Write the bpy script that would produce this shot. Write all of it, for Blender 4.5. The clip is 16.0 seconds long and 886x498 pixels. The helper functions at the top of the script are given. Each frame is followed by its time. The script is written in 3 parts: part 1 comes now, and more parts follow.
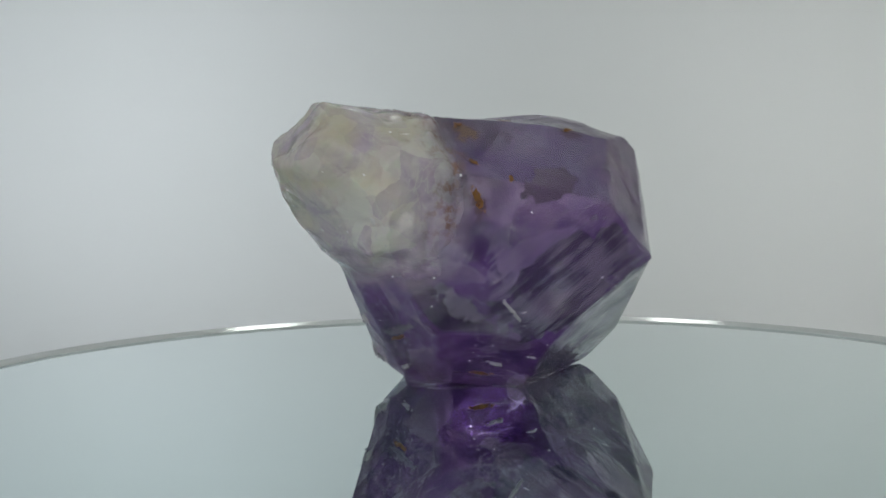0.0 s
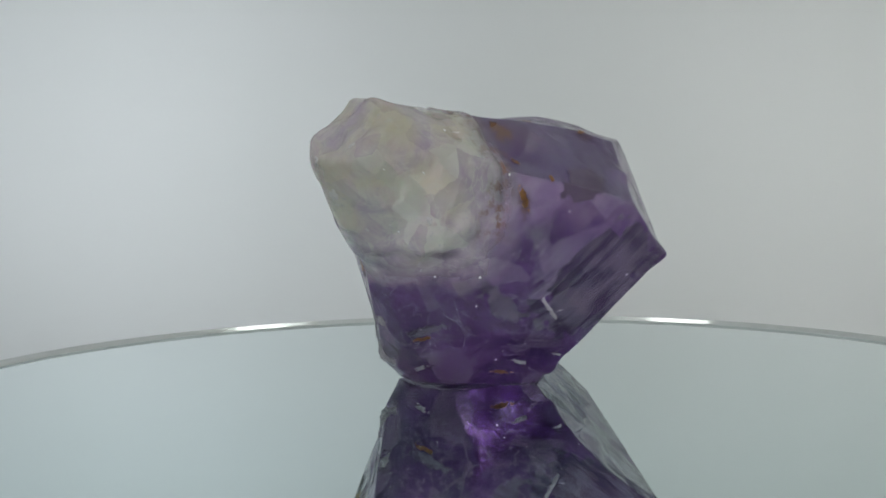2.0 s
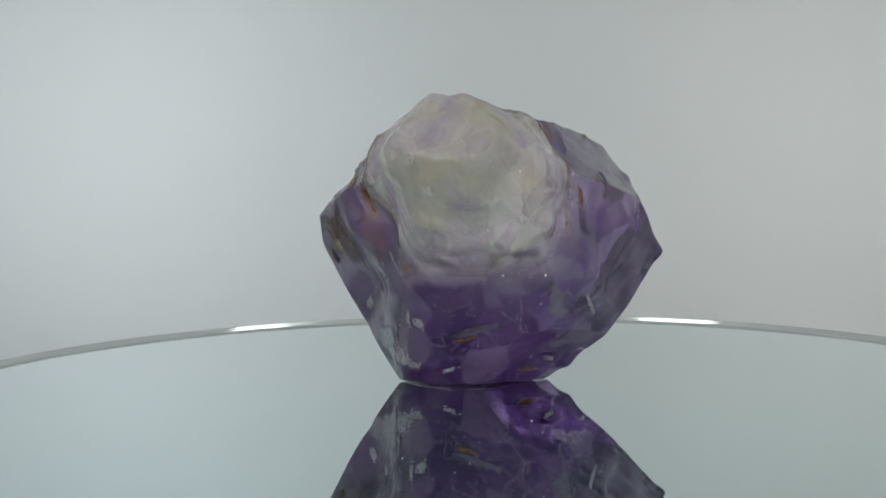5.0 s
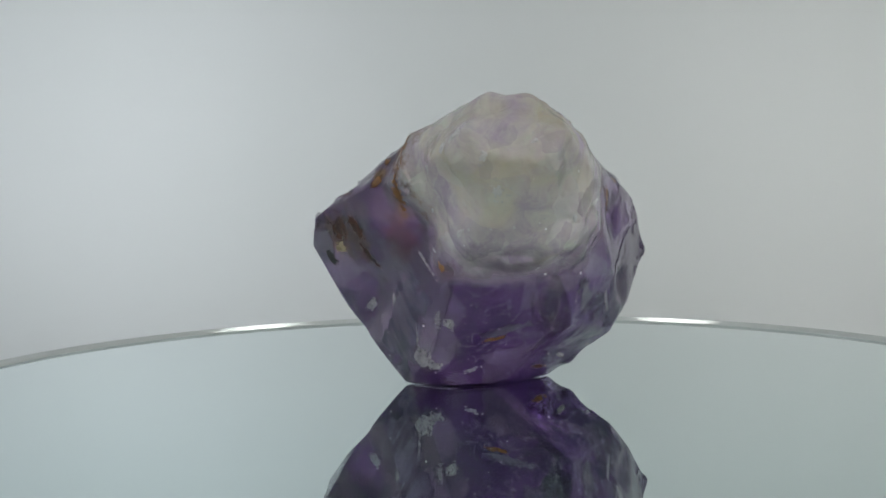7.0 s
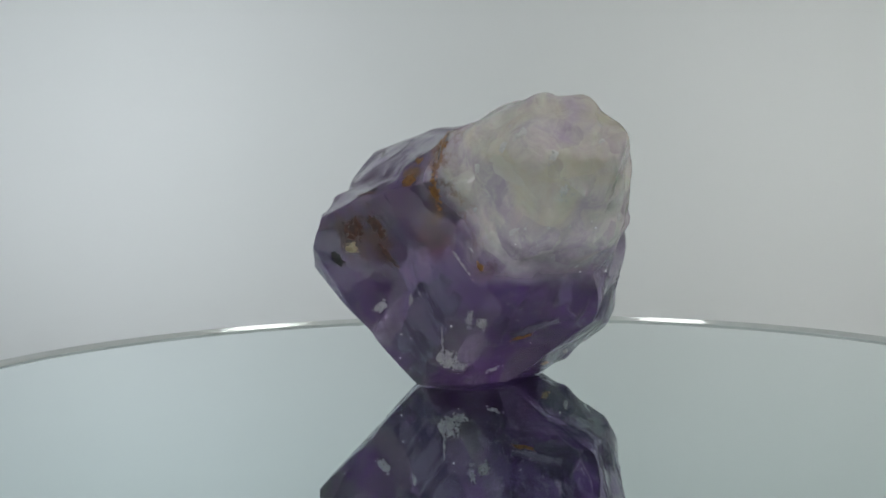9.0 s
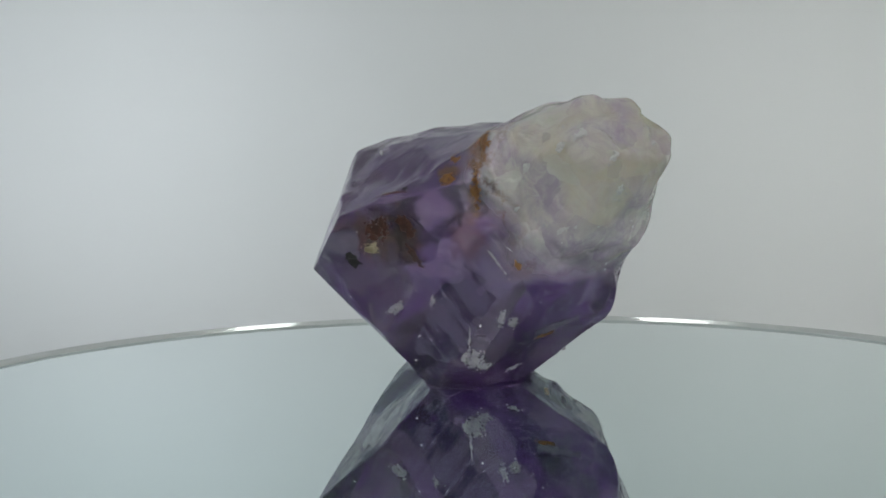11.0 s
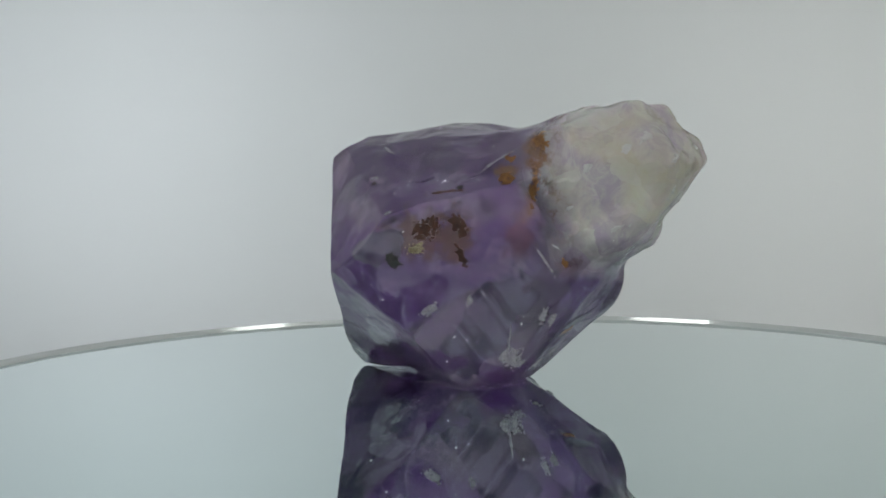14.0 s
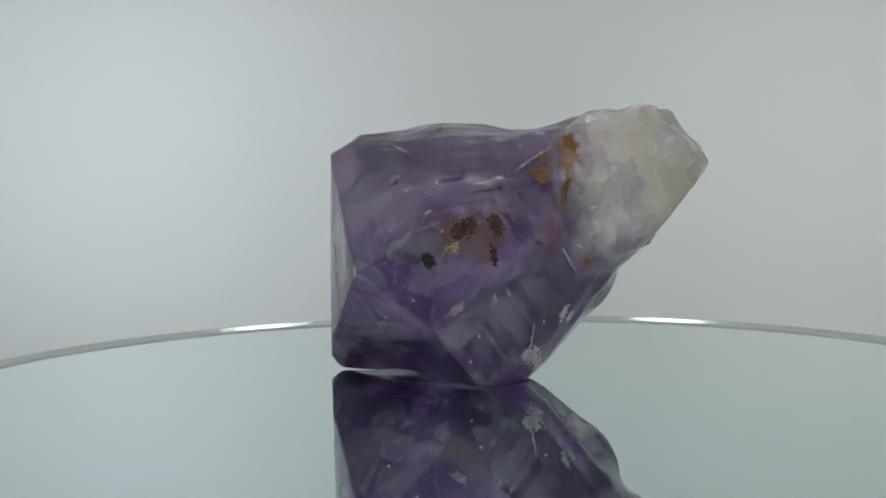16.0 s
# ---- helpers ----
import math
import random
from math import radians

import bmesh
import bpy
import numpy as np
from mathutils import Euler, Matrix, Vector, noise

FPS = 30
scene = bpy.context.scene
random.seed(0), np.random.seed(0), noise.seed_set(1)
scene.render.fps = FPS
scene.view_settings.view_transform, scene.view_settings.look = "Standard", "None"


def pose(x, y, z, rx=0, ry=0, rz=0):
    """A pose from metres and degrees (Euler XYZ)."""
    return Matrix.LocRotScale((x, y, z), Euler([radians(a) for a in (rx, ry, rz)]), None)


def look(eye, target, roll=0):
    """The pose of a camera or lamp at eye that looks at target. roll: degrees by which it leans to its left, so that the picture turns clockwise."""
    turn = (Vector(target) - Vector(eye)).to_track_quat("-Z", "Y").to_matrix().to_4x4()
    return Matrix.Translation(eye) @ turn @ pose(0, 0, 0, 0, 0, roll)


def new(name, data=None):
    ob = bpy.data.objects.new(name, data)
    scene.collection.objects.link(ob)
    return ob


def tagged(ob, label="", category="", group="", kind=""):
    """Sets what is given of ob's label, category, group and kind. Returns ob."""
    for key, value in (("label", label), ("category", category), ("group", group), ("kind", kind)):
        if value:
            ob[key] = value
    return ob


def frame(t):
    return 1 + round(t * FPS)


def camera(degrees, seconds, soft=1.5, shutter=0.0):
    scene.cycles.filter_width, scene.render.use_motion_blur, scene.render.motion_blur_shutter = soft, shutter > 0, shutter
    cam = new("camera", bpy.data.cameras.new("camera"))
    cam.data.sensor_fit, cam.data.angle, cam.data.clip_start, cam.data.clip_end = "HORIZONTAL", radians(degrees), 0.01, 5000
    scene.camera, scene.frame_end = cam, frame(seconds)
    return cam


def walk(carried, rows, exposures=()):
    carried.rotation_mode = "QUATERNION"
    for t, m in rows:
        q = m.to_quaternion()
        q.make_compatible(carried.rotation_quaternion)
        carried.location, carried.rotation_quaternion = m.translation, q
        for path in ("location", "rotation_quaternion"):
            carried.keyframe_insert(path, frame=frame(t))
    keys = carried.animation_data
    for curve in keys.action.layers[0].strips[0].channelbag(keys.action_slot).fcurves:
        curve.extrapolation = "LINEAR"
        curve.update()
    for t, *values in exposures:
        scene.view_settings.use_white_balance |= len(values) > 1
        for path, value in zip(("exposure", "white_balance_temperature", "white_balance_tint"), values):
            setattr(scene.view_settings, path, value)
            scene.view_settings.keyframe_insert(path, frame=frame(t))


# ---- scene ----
cam = camera(47.3, 16.0, soft=1.7)
EYE = look((0, -0.1828, 0.0298), (-0.00441, 0.0, 0.02317), -1.02)
walk(cam, [(0.0, EYE), (16.0, EYE)])

SPIN = 7.41          # degrees a second of the turntable
DISC_R = 0.1000      # mirror disc
scene.view_settings.exposure = 0.0

# ---- light: a small white light tent with lamps ----
world = bpy.data.worlds.new("world")
scene.world = world
world.use_nodes = True
world.node_tree.nodes["Background"].inputs["Color"].default_value = (0.8, 0.85, 0.9, 1)
world.node_tree.nodes["Background"].inputs["Strength"].default_value = 0.02


def area(name, eye, target, w, h, watts, colour):
    data = bpy.data.lights.new(name, "AREA")
    data.shape, data.size, data.size_y, data.energy, data.color = "RECTANGLE", w, h, watts, colour
    ob = new(name, data)
    ob.matrix_world = look(eye, target)
    return ob


# a small lamp bar under the roof at the back, and lamps outside that shine through the tent's fabric
area("lamp_top", (0.0, 0.355, 0.43), (0.0, 0.10, 0.0), 0.056, 0.022, 0.040, (0.93, 1.0, 0.95))
area("lamp_back", (-0.22, 0.68, 0.08), (-0.21, 0.42, 0.08), 0.16, 0.16, 0.88, (0.87, 0.94, 0.99))
area("lamp_back", (0.24, 0.70, 0.07), (0.23, 0.42, 0.07), 0.18, 0.18, 0.74, (0.93, 0.965, 0.955))
area("lamp_side", (-0.75, 0.0, 0.30), (-0.42, 0.0, 0.15), 0.30, 0.30, 1.85, (0.86, 0.95, 0.98))
area("lamp_side", (0.75, 0.0, 0.30), (0.42, 0.0, 0.15), 0.30, 0.30, 1.75, (0.91, 0.98, 0.96))
area("lamp_roof", (0.0, -0.10, 0.90), (0.0, -0.08, 0.4), 0.40, 0.40, 2.2, (0.91, 0.98, 0.95))
area("lamp_front", (0.0, -0.95, 0.35), (0.0, -0.5, 0.2), 0.40, 0.30, 7.0, (0.94, 0.98, 0.95))


# ---- materials ----
def material(name):
    m = bpy.data.materials.new(name)
    m.use_nodes = True
    nt = m.node_tree
    return m, nt, nt.nodes["Principled BSDF"]


def node(nt, kind, ins=None, **props):
    n = nt.nodes.new(kind)
    for k, v in props.items():
        if k == "operation":
            n.operation = v
        elif k == "data_type":
            n.data_type = v
        elif k == "blend_type":
            n.blend_type = v
        elif k == "feature":
            n.feature = v
    for k, v in (ins or {}).items():
        if hasattr(v, "links"):
            nt.links.new(v, n.inputs[k])
        else:
            n.inputs[k].default_value = v
    return n


def ramp(nt, fac, stops):
    n = nt.nodes.new("ShaderNodeValToRGB")
    nt.links.new(fac, n.inputs[0])
    while len(n.color_ramp.elements) < len(stops):
        n.color_ramp.elements.new(0.5)
    for e, (p, c) in zip(n.color_ramp.elements, stops):
        e.position = p
        e.color = (c, c, c, 1) if isinstance(c, (int, float)) else (*c, 1)
    return n.outputs["Color"]


def noise_tex(nt, vec, scale, detail=3.0, rough=0.55, dist=0.0):
    return node(nt, "ShaderNodeTexNoise", {"Vector": vec, "Scale": scale, "Detail": detail, "Roughness": rough, "Distortion": dist}).outputs["Fac"]


def maths(nt, op, a, b=0.0, c=0.0):
    n = node(nt, "ShaderNodeMath", operation=op)
    for i, v in enumerate((a, b, c)):
        if hasattr(v, "links"):
            nt.links.new(v, n.inputs[i])
        else:
            n.inputs[i].default_value = v
    return n.outputs[0]


def blend(nt, fac, a, b):
    n = node(nt, "ShaderNodeMix", data_type="RGBA")
    for s, v in ((n.inputs[0], fac), (n.inputs[6], a), (n.inputs[7], b)):
        if hasattr(v, "links"):
            nt.links.new(v, s)
        else:
            s.default_value = v if isinstance(v, (int, float)) else (*v, 1)
    return n.outputs[2]


def fabric_material():
    m, nt, p = material("white_fabric")
    co = node(nt, "ShaderNodeTexCoord").outputs["Object"]
    big = noise_tex(nt, co, 5.0, 2.0)
    fine = noise_tex(nt, co, 900.0, 2.0)
    col = blend(nt, big, (0.74, 0.75, 0.74), (0.82, 0.82, 0.82))
    b = node(nt, "ShaderNodeBump", {"Height": fine, "Strength": 0.05, "Distance": 0.0005})
    back = node(nt, "ShaderNodeBsdfDiffuse", {"Color": col, "Normal": b.outputs[0]})
    thru = node(nt, "ShaderNodeBsdfTranslucent", {"Color": col, "Normal": b.outputs[0]})
    mix = node(nt, "ShaderNodeMixShader", {0: 0.5, 1: back.outputs[0], 2: thru.outputs[0]})
    nt.links.new(mix.outputs[0], nt.nodes["Material Output"].inputs["Surface"])
    nt.nodes.remove(p)
    return m


def mirror_material():
    m, nt, p = material("mirror")
    co = node(nt, "ShaderNodeTexCoord").outputs["Object"]
    smear = noise_tex(nt, co, 22.0, 4.0, 0.6, 0.6)
    col = blend(nt, smear, (0.625, 0.735, 0.735), (0.655, 0.765, 0.765))
    nt.links.new(col, p.inputs["Base Color"])
    p.inputs["Metallic"].default_value = 1.0
    nt.links.new(ramp(nt, smear, [(0.3, 0.0), (0.8, 0.03)]), p.inputs["Roughness"])
    return m


def rim_material():
    m, nt, p = material("satin_grey_lip")
    co = node(nt, "ShaderNodeTexCoord").outputs["Object"]
    n = noise_tex(nt, co, 400.0, 3.0)
    nt.links.new(blend(nt, n, (0.64, 0.66, 0.65), (0.72, 0.74, 0.73)), p.inputs["Base Color"])
    nt.links.new(ramp(nt, noise_tex(nt, co, 90.0, 2.0), [(0.35, 0.03), (0.7, 0.10)]), p.inputs["Roughness"])
    p.inputs["IOR"].default_value = 2.0
    return m


def plastic_material():
    m, nt, p = material("white_plastic")
    co = node(nt, "ShaderNodeTexCoord").outputs["Object"]
    n = noise_tex(nt, co, 300.0, 3.0)
    nt.links.new(blend(nt, n, (0.70, 0.70, 0.69), (0.78, 0.78, 0.77)), p.inputs["Base Color"])
    p.inputs["Roughness"].default_value = 0.4
    return m


def quartz_material():
    m, nt, p = material("amethyst")
    co = node(nt, "ShaderNodeTexCoord").outputs["Object"]
    warp = noise_tex(nt, co, 180.0, 4.0)
    sep = node(nt, "ShaderNodeSeparateXYZ", {"Vector": co})
    x, y, z = sep.outputs
    w1 = maths(nt, "MULTIPLY_ADD", warp, 0.012, -0.006)
    # pale root: beyond an upright fissure and above a level
    side = maths(nt, "ADD", maths(nt, "MULTIPLY", x, -0.715), maths(nt, "MULTIPLY", y, -0.70))
    side = maths(nt, "ADD", maths(nt, "ADD", side, maths(nt, "MULTIPLY_ADD", z, 0.15, -0.0271)), maths(nt, "MULTIPLY", w1, 0.5))
    level = maths(nt, "ADD", maths(nt, "SUBTRACT", z, 0.0212), maths(nt, "MULTIPLY", w1, 0.5))
    both = maths(nt, "MINIMUM", side, level)
    pale = ramp(nt, maths(nt, "MULTIPLY_ADD", both, 130.0, 0.5), [(0.0, 0.0), (1.0, 1.0)])
    # purple: cloudy, deeper low down in the stone, with growth bands
    cloud = noise_tex(nt, co, 110.0, 6.0, 0.62, 0.5)
    bands = node(nt, "ShaderNodeVectorMath", {0: co, 1: (0.59, 0.2, -0.8)}, operation="DOT_PRODUCT").outputs["Value"]
    band = noise_tex(nt, node(nt, "ShaderNodeCombineXYZ", {"X": maths(nt, "ADD", bands, maths(nt, "MULTIPLY", warp, 0.0012))}).outputs[0], 420.0, 3.0, 0.7)
    zone = ramp(nt, maths(nt, "MULTIPLY_ADD", maths(nt, "ADD", maths(nt, "SUBTRACT", 0.0275, z), maths(nt, "MULTIPLY_ADD", warp, 0.014, -0.007)), 330.0, 0.5), [(0.0, 0.0), (1.0, 1.0)])
    deep = maths(nt, "ADD", maths(nt, "MULTIPLY_ADD", z, -9.0, 0.46), maths(nt, "MULTIPLY", zone, 0.30))
    depth = maths(nt, "ADD", deep, maths(nt, "MULTIPLY_ADD", cloud, 1.5, -0.75))
    depth = maths(nt, "ADD", depth, maths(nt, "MULTIPLY_ADD", band, 0.7, -0.35))
    purple = ramp(nt, depth, [(0.0, (0.44, 0.31, 0.46)), (0.28, (0.235, 0.120, 0.325)), (0.55, (0.090, 0.030, 0.180)), (0.9, (0.016, 0.003, 0.052))])
    # bands of growth that stand out on two of its faces, their sheen painted as pale stripes
    along = node(nt, "ShaderNodeVectorMath", {0: co, 1: (-0.32, -0.75, 0.58)}, operation="DOT_PRODUCT").outputs["Value"]

    def inside(v, lo, hi, soft=900.0):
        a = maths(nt, "MULTIPLY_ADD", maths(nt, "ADD", maths(nt, "SUBTRACT", v, lo), maths(nt, "MULTIPLY_ADD", warp, 0.006, -0.003)), soft, 0.5)
        c = maths(nt, "MULTIPLY_ADD", maths(nt, "ADD", maths(nt, "SUBTRACT", hi, v), maths(nt, "MULTIPLY_ADD", warp, 0.006, -0.003)), soft, 0.5)
        n = node(nt, "ShaderNodeClamp", {"Value": maths(nt, "MINIMUM", a, c)})
        return n.outputs[0]

    tip_face = maths(nt, "MULTIPLY", maths(nt, "MULTIPLY", inside(x, 0.004, 0.040), inside(z, 0.010, 0.0245)), inside(y, -0.040, -0.002))
    end_face = maths(nt, "MULTIPLY", maths(nt, "MULTIPLY", inside(x, -0.040, -0.008), inside(z, 0.006, 0.027)), inside(y, -0.009, 0.012))
    stripe1 = ramp(nt, noise_tex(nt, node(nt, "ShaderNodeCombineXYZ", {"X": bands}).outputs[0], 900.0, 2.0, 0.8), [(0.45, 0.0), (0.55, 1.0)])
    stripe2 = ramp(nt, noise_tex(nt, node(nt, "ShaderNodeCombineXYZ", {"X": along}).outputs[0], 1300.0, 2.0, 0.8), [(0.45, 0.0), (0.58, 1.0)])
    streaky = ramp(nt, cloud, [(0.38, 0.0), (0.58, 1.0)])
    purple = blend(nt, maths(nt, "MULTIPLY", maths(nt, "MULTIPLY", tip_face, stripe1), maths(nt, "MULTIPLY", streaky, 0.75)), purple, (0.36, 0.33, 0.40))
    purple = blend(nt, maths(nt, "MULTIPLY", maths(nt, "MULTIPLY", end_face, stripe2), maths(nt, "MULTIPLY", streaky, 0.55)), purple, (0.34, 0.30, 0.40))
    # healed cracks: pale wisps
    ridge = maths(nt, "ABSOLUTE", maths(nt, "SUBTRACT", noise_tex(nt, co, 130.0, 3.0, 0.55, 1.5), 0.5))
    wisp = ramp(nt, ridge, [(0.0, 1.0), (0.022, 0.0)])
    wisp = maths(nt, "MULTIPLY", wisp, ramp(nt, noise_tex(nt, co, 160.0, 2.0), [(0.38, 0.0), (0.56, 0.95)]))
    purple = blend(nt, wisp, purple, (0.30, 0.25, 0.36))
    # clusters of whitish specks, painted in for small sparkles
    flakes = ramp(nt, noise_tex(nt, co, 1300.0, 3.0, 0.6), [(0.61, 0.0), (0.70, 0.6)])
    flakes = maths(nt, "MULTIPLY", flakes, ramp(nt, noise_tex(nt, co, 120.0, 2.0), [(0.50, 0.0), (0.60, 1.0)]))
    milk = noise_tex(nt, co, 240.0, 6.0, 0.65, 0.9)
    tint = noise_tex(nt, co, 95.0, 3.0, 0.5, 0.6)
    # inner fracture planes: patches coloured lighter or darker, as if catching more or less light
    shaken = node(nt, "ShaderNodeVectorMath", {0: co, 1: node(nt, "ShaderNodeVectorMath", {0: node(nt, "ShaderNodeTexNoise", {"Vector": co, "Scale": 150.0, "Detail": 3.0}).outputs["Color"], 3: 0.004}, operation="SCALE").outputs[0]}, operation="ADD").outputs[0]
    cells = node(nt, "ShaderNodeTexVoronoi", {"Vector": shaken, "Scale": 210.0}).outputs["Color"]
    shard = node(nt, "ShaderNodeSeparateXYZ", {"Vector": cells}).outputs[0]
    cells2 = node(nt, "ShaderNodeTexVoronoi", {"Vector": shaken, "Scale": 105.0}).outputs["Color"]
    shard2 = node(nt, "ShaderNodeSeparateXYZ", {"Vector": cells2}).outputs[1]
    # thin cracks between some of the planes
    seam = node(nt, "ShaderNodeTexVoronoi", {"Vector": shaken, "Scale": 105.0}, feature="DISTANCE_TO_EDGE").outputs["Distance"]
    seam = maths(nt, "MULTIPLY", ramp(nt, seam, [(0.0, 1.0), (0.018, 0.0)]), ramp(nt, noise_tex(nt, co, 200.0, 3.0), [(0.50, 0.0), (0.60, 0.6)]))
    purple = blend(nt, maths(nt, "MULTIPLY", ramp(nt, shard2, [(0.60, 0.0), (0.68, 1.0)]), 0.26), purple, (0.46, 0.36, 0.55))
    purple = blend(nt, maths(nt, "MULTIPLY", ramp(nt, shard2, [(0.26, 1.0), (0.32, 0.0)]), 0.40), purple, (0.06, 0.02, 0.13))
    purple = blend(nt, maths(nt, "MULTIPLY", ramp(nt, shard, [(0.80, 0.0), (0.90, 1.0)]), 0.22), purple, (0.48, 0.42, 0.52))
    purple = blend(nt, seam, purple, (0.46, 0.40, 0.50))
    cream = blend(nt, ramp(nt, tint, [(0.40, 0.0), (0.62, 1.0)]), (0.74, 0.63, 0.70), (0.96, 0.86, 0.70))
    white = blend(nt, ramp(nt, milk, [(0.42, 0.0), (0.70, 1.0)]), cream, (0.99, 0.94, 0.82))
    white = blend(nt, maths(nt, "MULTIPLY", ramp(nt, shard, [(0.72, 0.0), (0.80, 1.0)]), 0.6), white, (0.98, 0.95, 0.86))
    white = blend(nt, maths(nt, "MULTIPLY", ramp(nt, shard, [(0.22, 1.0), (0.34, 0.0)]), 0.28), white, (0.56, 0.45, 0.60))
    white = blend(nt, maths(nt, "MULTIPLY", wisp, 0.6), white, (0.92, 0.89, 0.80))
    yellow = maths(nt, "MULTIPLY", ramp(nt, side, [(0.0, 0.0), (0.016, 1.0)]), ramp(nt, tint, [(0.42, 0.0), (0.6, 0.40)]))
    white = blend(nt, maths(nt, "MULTIPLY", yellow, inside(z, 0.034, 0.06, 200.0)), white, (0.62, 0.57, 0.36))
    col = blend(nt, pale, purple, white)
    col = blend(nt, flakes, col, (0.72, 0.70, 0.74))
    # iron: a rusty film in the fissure, and clouds of brown
    rusty = noise_tex(nt, co, 420.0, 5.0, 0.7)
    film = ramp(nt, maths(nt, "ABSOLUTE", side), [(0.0, 1.0), (0.0022, 0.0)])
    film = maths(nt, "MULTIPLY", maths(nt, "MULTIPLY", film, ramp(nt, rusty, [(0.50, 0.0), (0.62, 0.85)])), inside(z, 0.026, 0.06, 200.0))
    col = blend(nt, film, col, (0.30, 0.12, 0.03))

    def stain(colour, place, size, amount, tint_colour, lo=0.42, hi=0.62):
        d = node(nt, "ShaderNodeVectorMath", {0: co, 1: tuple(v / 1000 for v in place)}, operation="SUBTRACT").outputs[0]
        d = node(nt, "ShaderNodeVectorMath", {0: d, 1: tuple(1000 / v for v in size)}, operation="MULTIPLY").outputs[0]
        d = node(nt, "ShaderNodeVectorMath", {0: d}, operation="LENGTH").outputs["Value"]
        near = ramp(nt, d, [(0.0, 1.0), (1.0, 0.0)])
        f = ramp(nt, maths(nt, "ADD", rusty, maths(nt, "MULTIPLY_ADD", near, 0.5, -0.22)), [(lo, 0.0), (hi, amount)])
        return blend(nt, maths(nt, "MULTIPLY", f, ramp(nt, near, [(0.0, 0.0), (0.25, 1.0)])), colour, tint_colour)

    brown, orange, red = (0.12, 0.045, 0.025), (0.46, 0.19, 0.02), (0.17, 0.045, 0.05)
    col = stain(col, (-20.0, 13.0, 26.0), (11, 9, 7.0), 0.95, brown, 0.36, 0.60)
    col = stain(col, (-21.5, 7.0, 25.0), (8, 4.5, 9.0), 0.95, brown, 0.36, 0.60)
    col = stain(col, (-22.0, -3.5, 26.0), (8, 5.0, 7.0), 0.8, red, 0.38, 0.62)
    col = stain(col, (-24.0, -0.7, 36.0), (6, 3.0, 2.6), 0.9, orange)
    col = stain(col, (-23.0, -5.5, 39.0), (6, 2.2, 6.0), 0.7, orange)
    col = stain(col, (-22.0, -4.6, 31.0), (6, 1.8, 6.0), 0.75, orange)
    col = stain(col, (0.0, -22.5, 42.5), (3.5, 6, 3.0), 0.8, orange)
    col = stain(col, (2.0, -26.0, 31.0), (2.2, 6, 4.5), 0.9, brown)
    col = stain(col, (-1.0, -25.0, 37.0), (2.6, 6, 3.0), 0.6, orange)
    col = stain(col, (17.0, -13.0, 43.0), (4.0, 6, 2.5), 0.7, brown)
    col = stain(col, (-20.0, -12.0, 20.5), (6, 5, 3.0), 0.55, red)
    nt.links.new(col, p.inputs["Base Color"])
    nt.links.new(blend(nt, pale, (0.88, 0.88, 0.88), (0.40, 0.40, 0.40)), p.inputs["Transmission Weight"])
    nt.links.new(blend(nt, pale, (0.12, 0.12, 0.12), (0.20, 0.20, 0.20)), p.inputs["Roughness"])
    p.inputs["IOR"].default_value = 1.54
    nt.links.new(blend(nt, pale, (0.12, 0.12, 0.12), (0.4, 0.4, 0.4)), p.inputs["Coat Weight"])
    nt.links.new(blend(nt, pale, (0.25, 0.25, 0.25), (0.6, 0.6, 0.6)), p.inputs["Subsurface Weight"])
    p.inputs["Subsurface Radius"].default_value = (1.0, 0.8, 1.0)
    p.inputs["Subsurface Scale"].default_value = 0.003
    p.inputs["Coat Roughness"].default_value = 0.06
    p.inputs["Coat IOR"].default_value = 1.5
    # fine growth lines, in stretches only
    lines = noise_tex(nt, node(nt, "ShaderNodeCombineXYZ", {"X": along}).outputs[0], 1500.0, 2.0, 0.8)
    lines2 = noise_tex(nt, node(nt, "ShaderNodeCombineXYZ", {"X": bands}).outputs[0], 1500.0, 2.0, 0.8)
    turn = maths(nt, "GREATER_THAN", x, 0.0)
    striae = blend(nt, turn, lines, lines2)
    where = ramp(nt, noise_tex(nt, co, 70.0, 1.0), [(0.55, 0.0), (0.62, 1.0)])
    striae = maths(nt, "MULTIPLY", maths(nt, "MULTIPLY", striae, where), maths(nt, "SUBTRACT", 1.0, pale))
    h = maths(nt, "ADD", maths(nt, "MULTIPLY", milk, 0.8), maths(nt, "MULTIPLY", striae, 0.35))
    # each plane leans its own way
    lean = node(nt, "ShaderNodeVectorMath", {0: cells2, 1: (0.5, 0.5, 0.5)}, operation="SUBTRACT").outputs[0]
    lean2 = node(nt, "ShaderNodeVectorMath", {0: cells, 1: (0.5, 0.5, 0.5)}, operation="SUBTRACT").outputs[0]
    lean = node(nt, "ShaderNodeVectorMath", {0: lean, 1: node(nt, "ShaderNodeVectorMath", {0: lean2, 3: maths(nt, "MULTIPLY_ADD", pale, 0.75, 0.35)}, operation="SCALE").outputs[0]}, operation="ADD").outputs[0]
    lean = node(nt, "ShaderNodeVectorMath", {0: lean, 3: maths(nt, "MULTIPLY_ADD", pale, 0.10, 0.22)}, operation="SCALE").outputs[0]
    turned = nt.nodes.new("ShaderNodeVectorTransform")
    turned.vector_type, turned.convert_from, turned.convert_to = "VECTOR", "OBJECT", "WORLD"
    nt.links.new(lean, turned.inputs[0])
    facing = node(nt, "ShaderNodeVectorMath", {0: node(nt, "ShaderNodeNewGeometry").outputs["Normal"], 1: turned.outputs[0]}, operation="ADD").outputs[0]
    facing = node(nt, "ShaderNodeVectorMath", {0: facing}, operation="NORMALIZE").outputs[0]
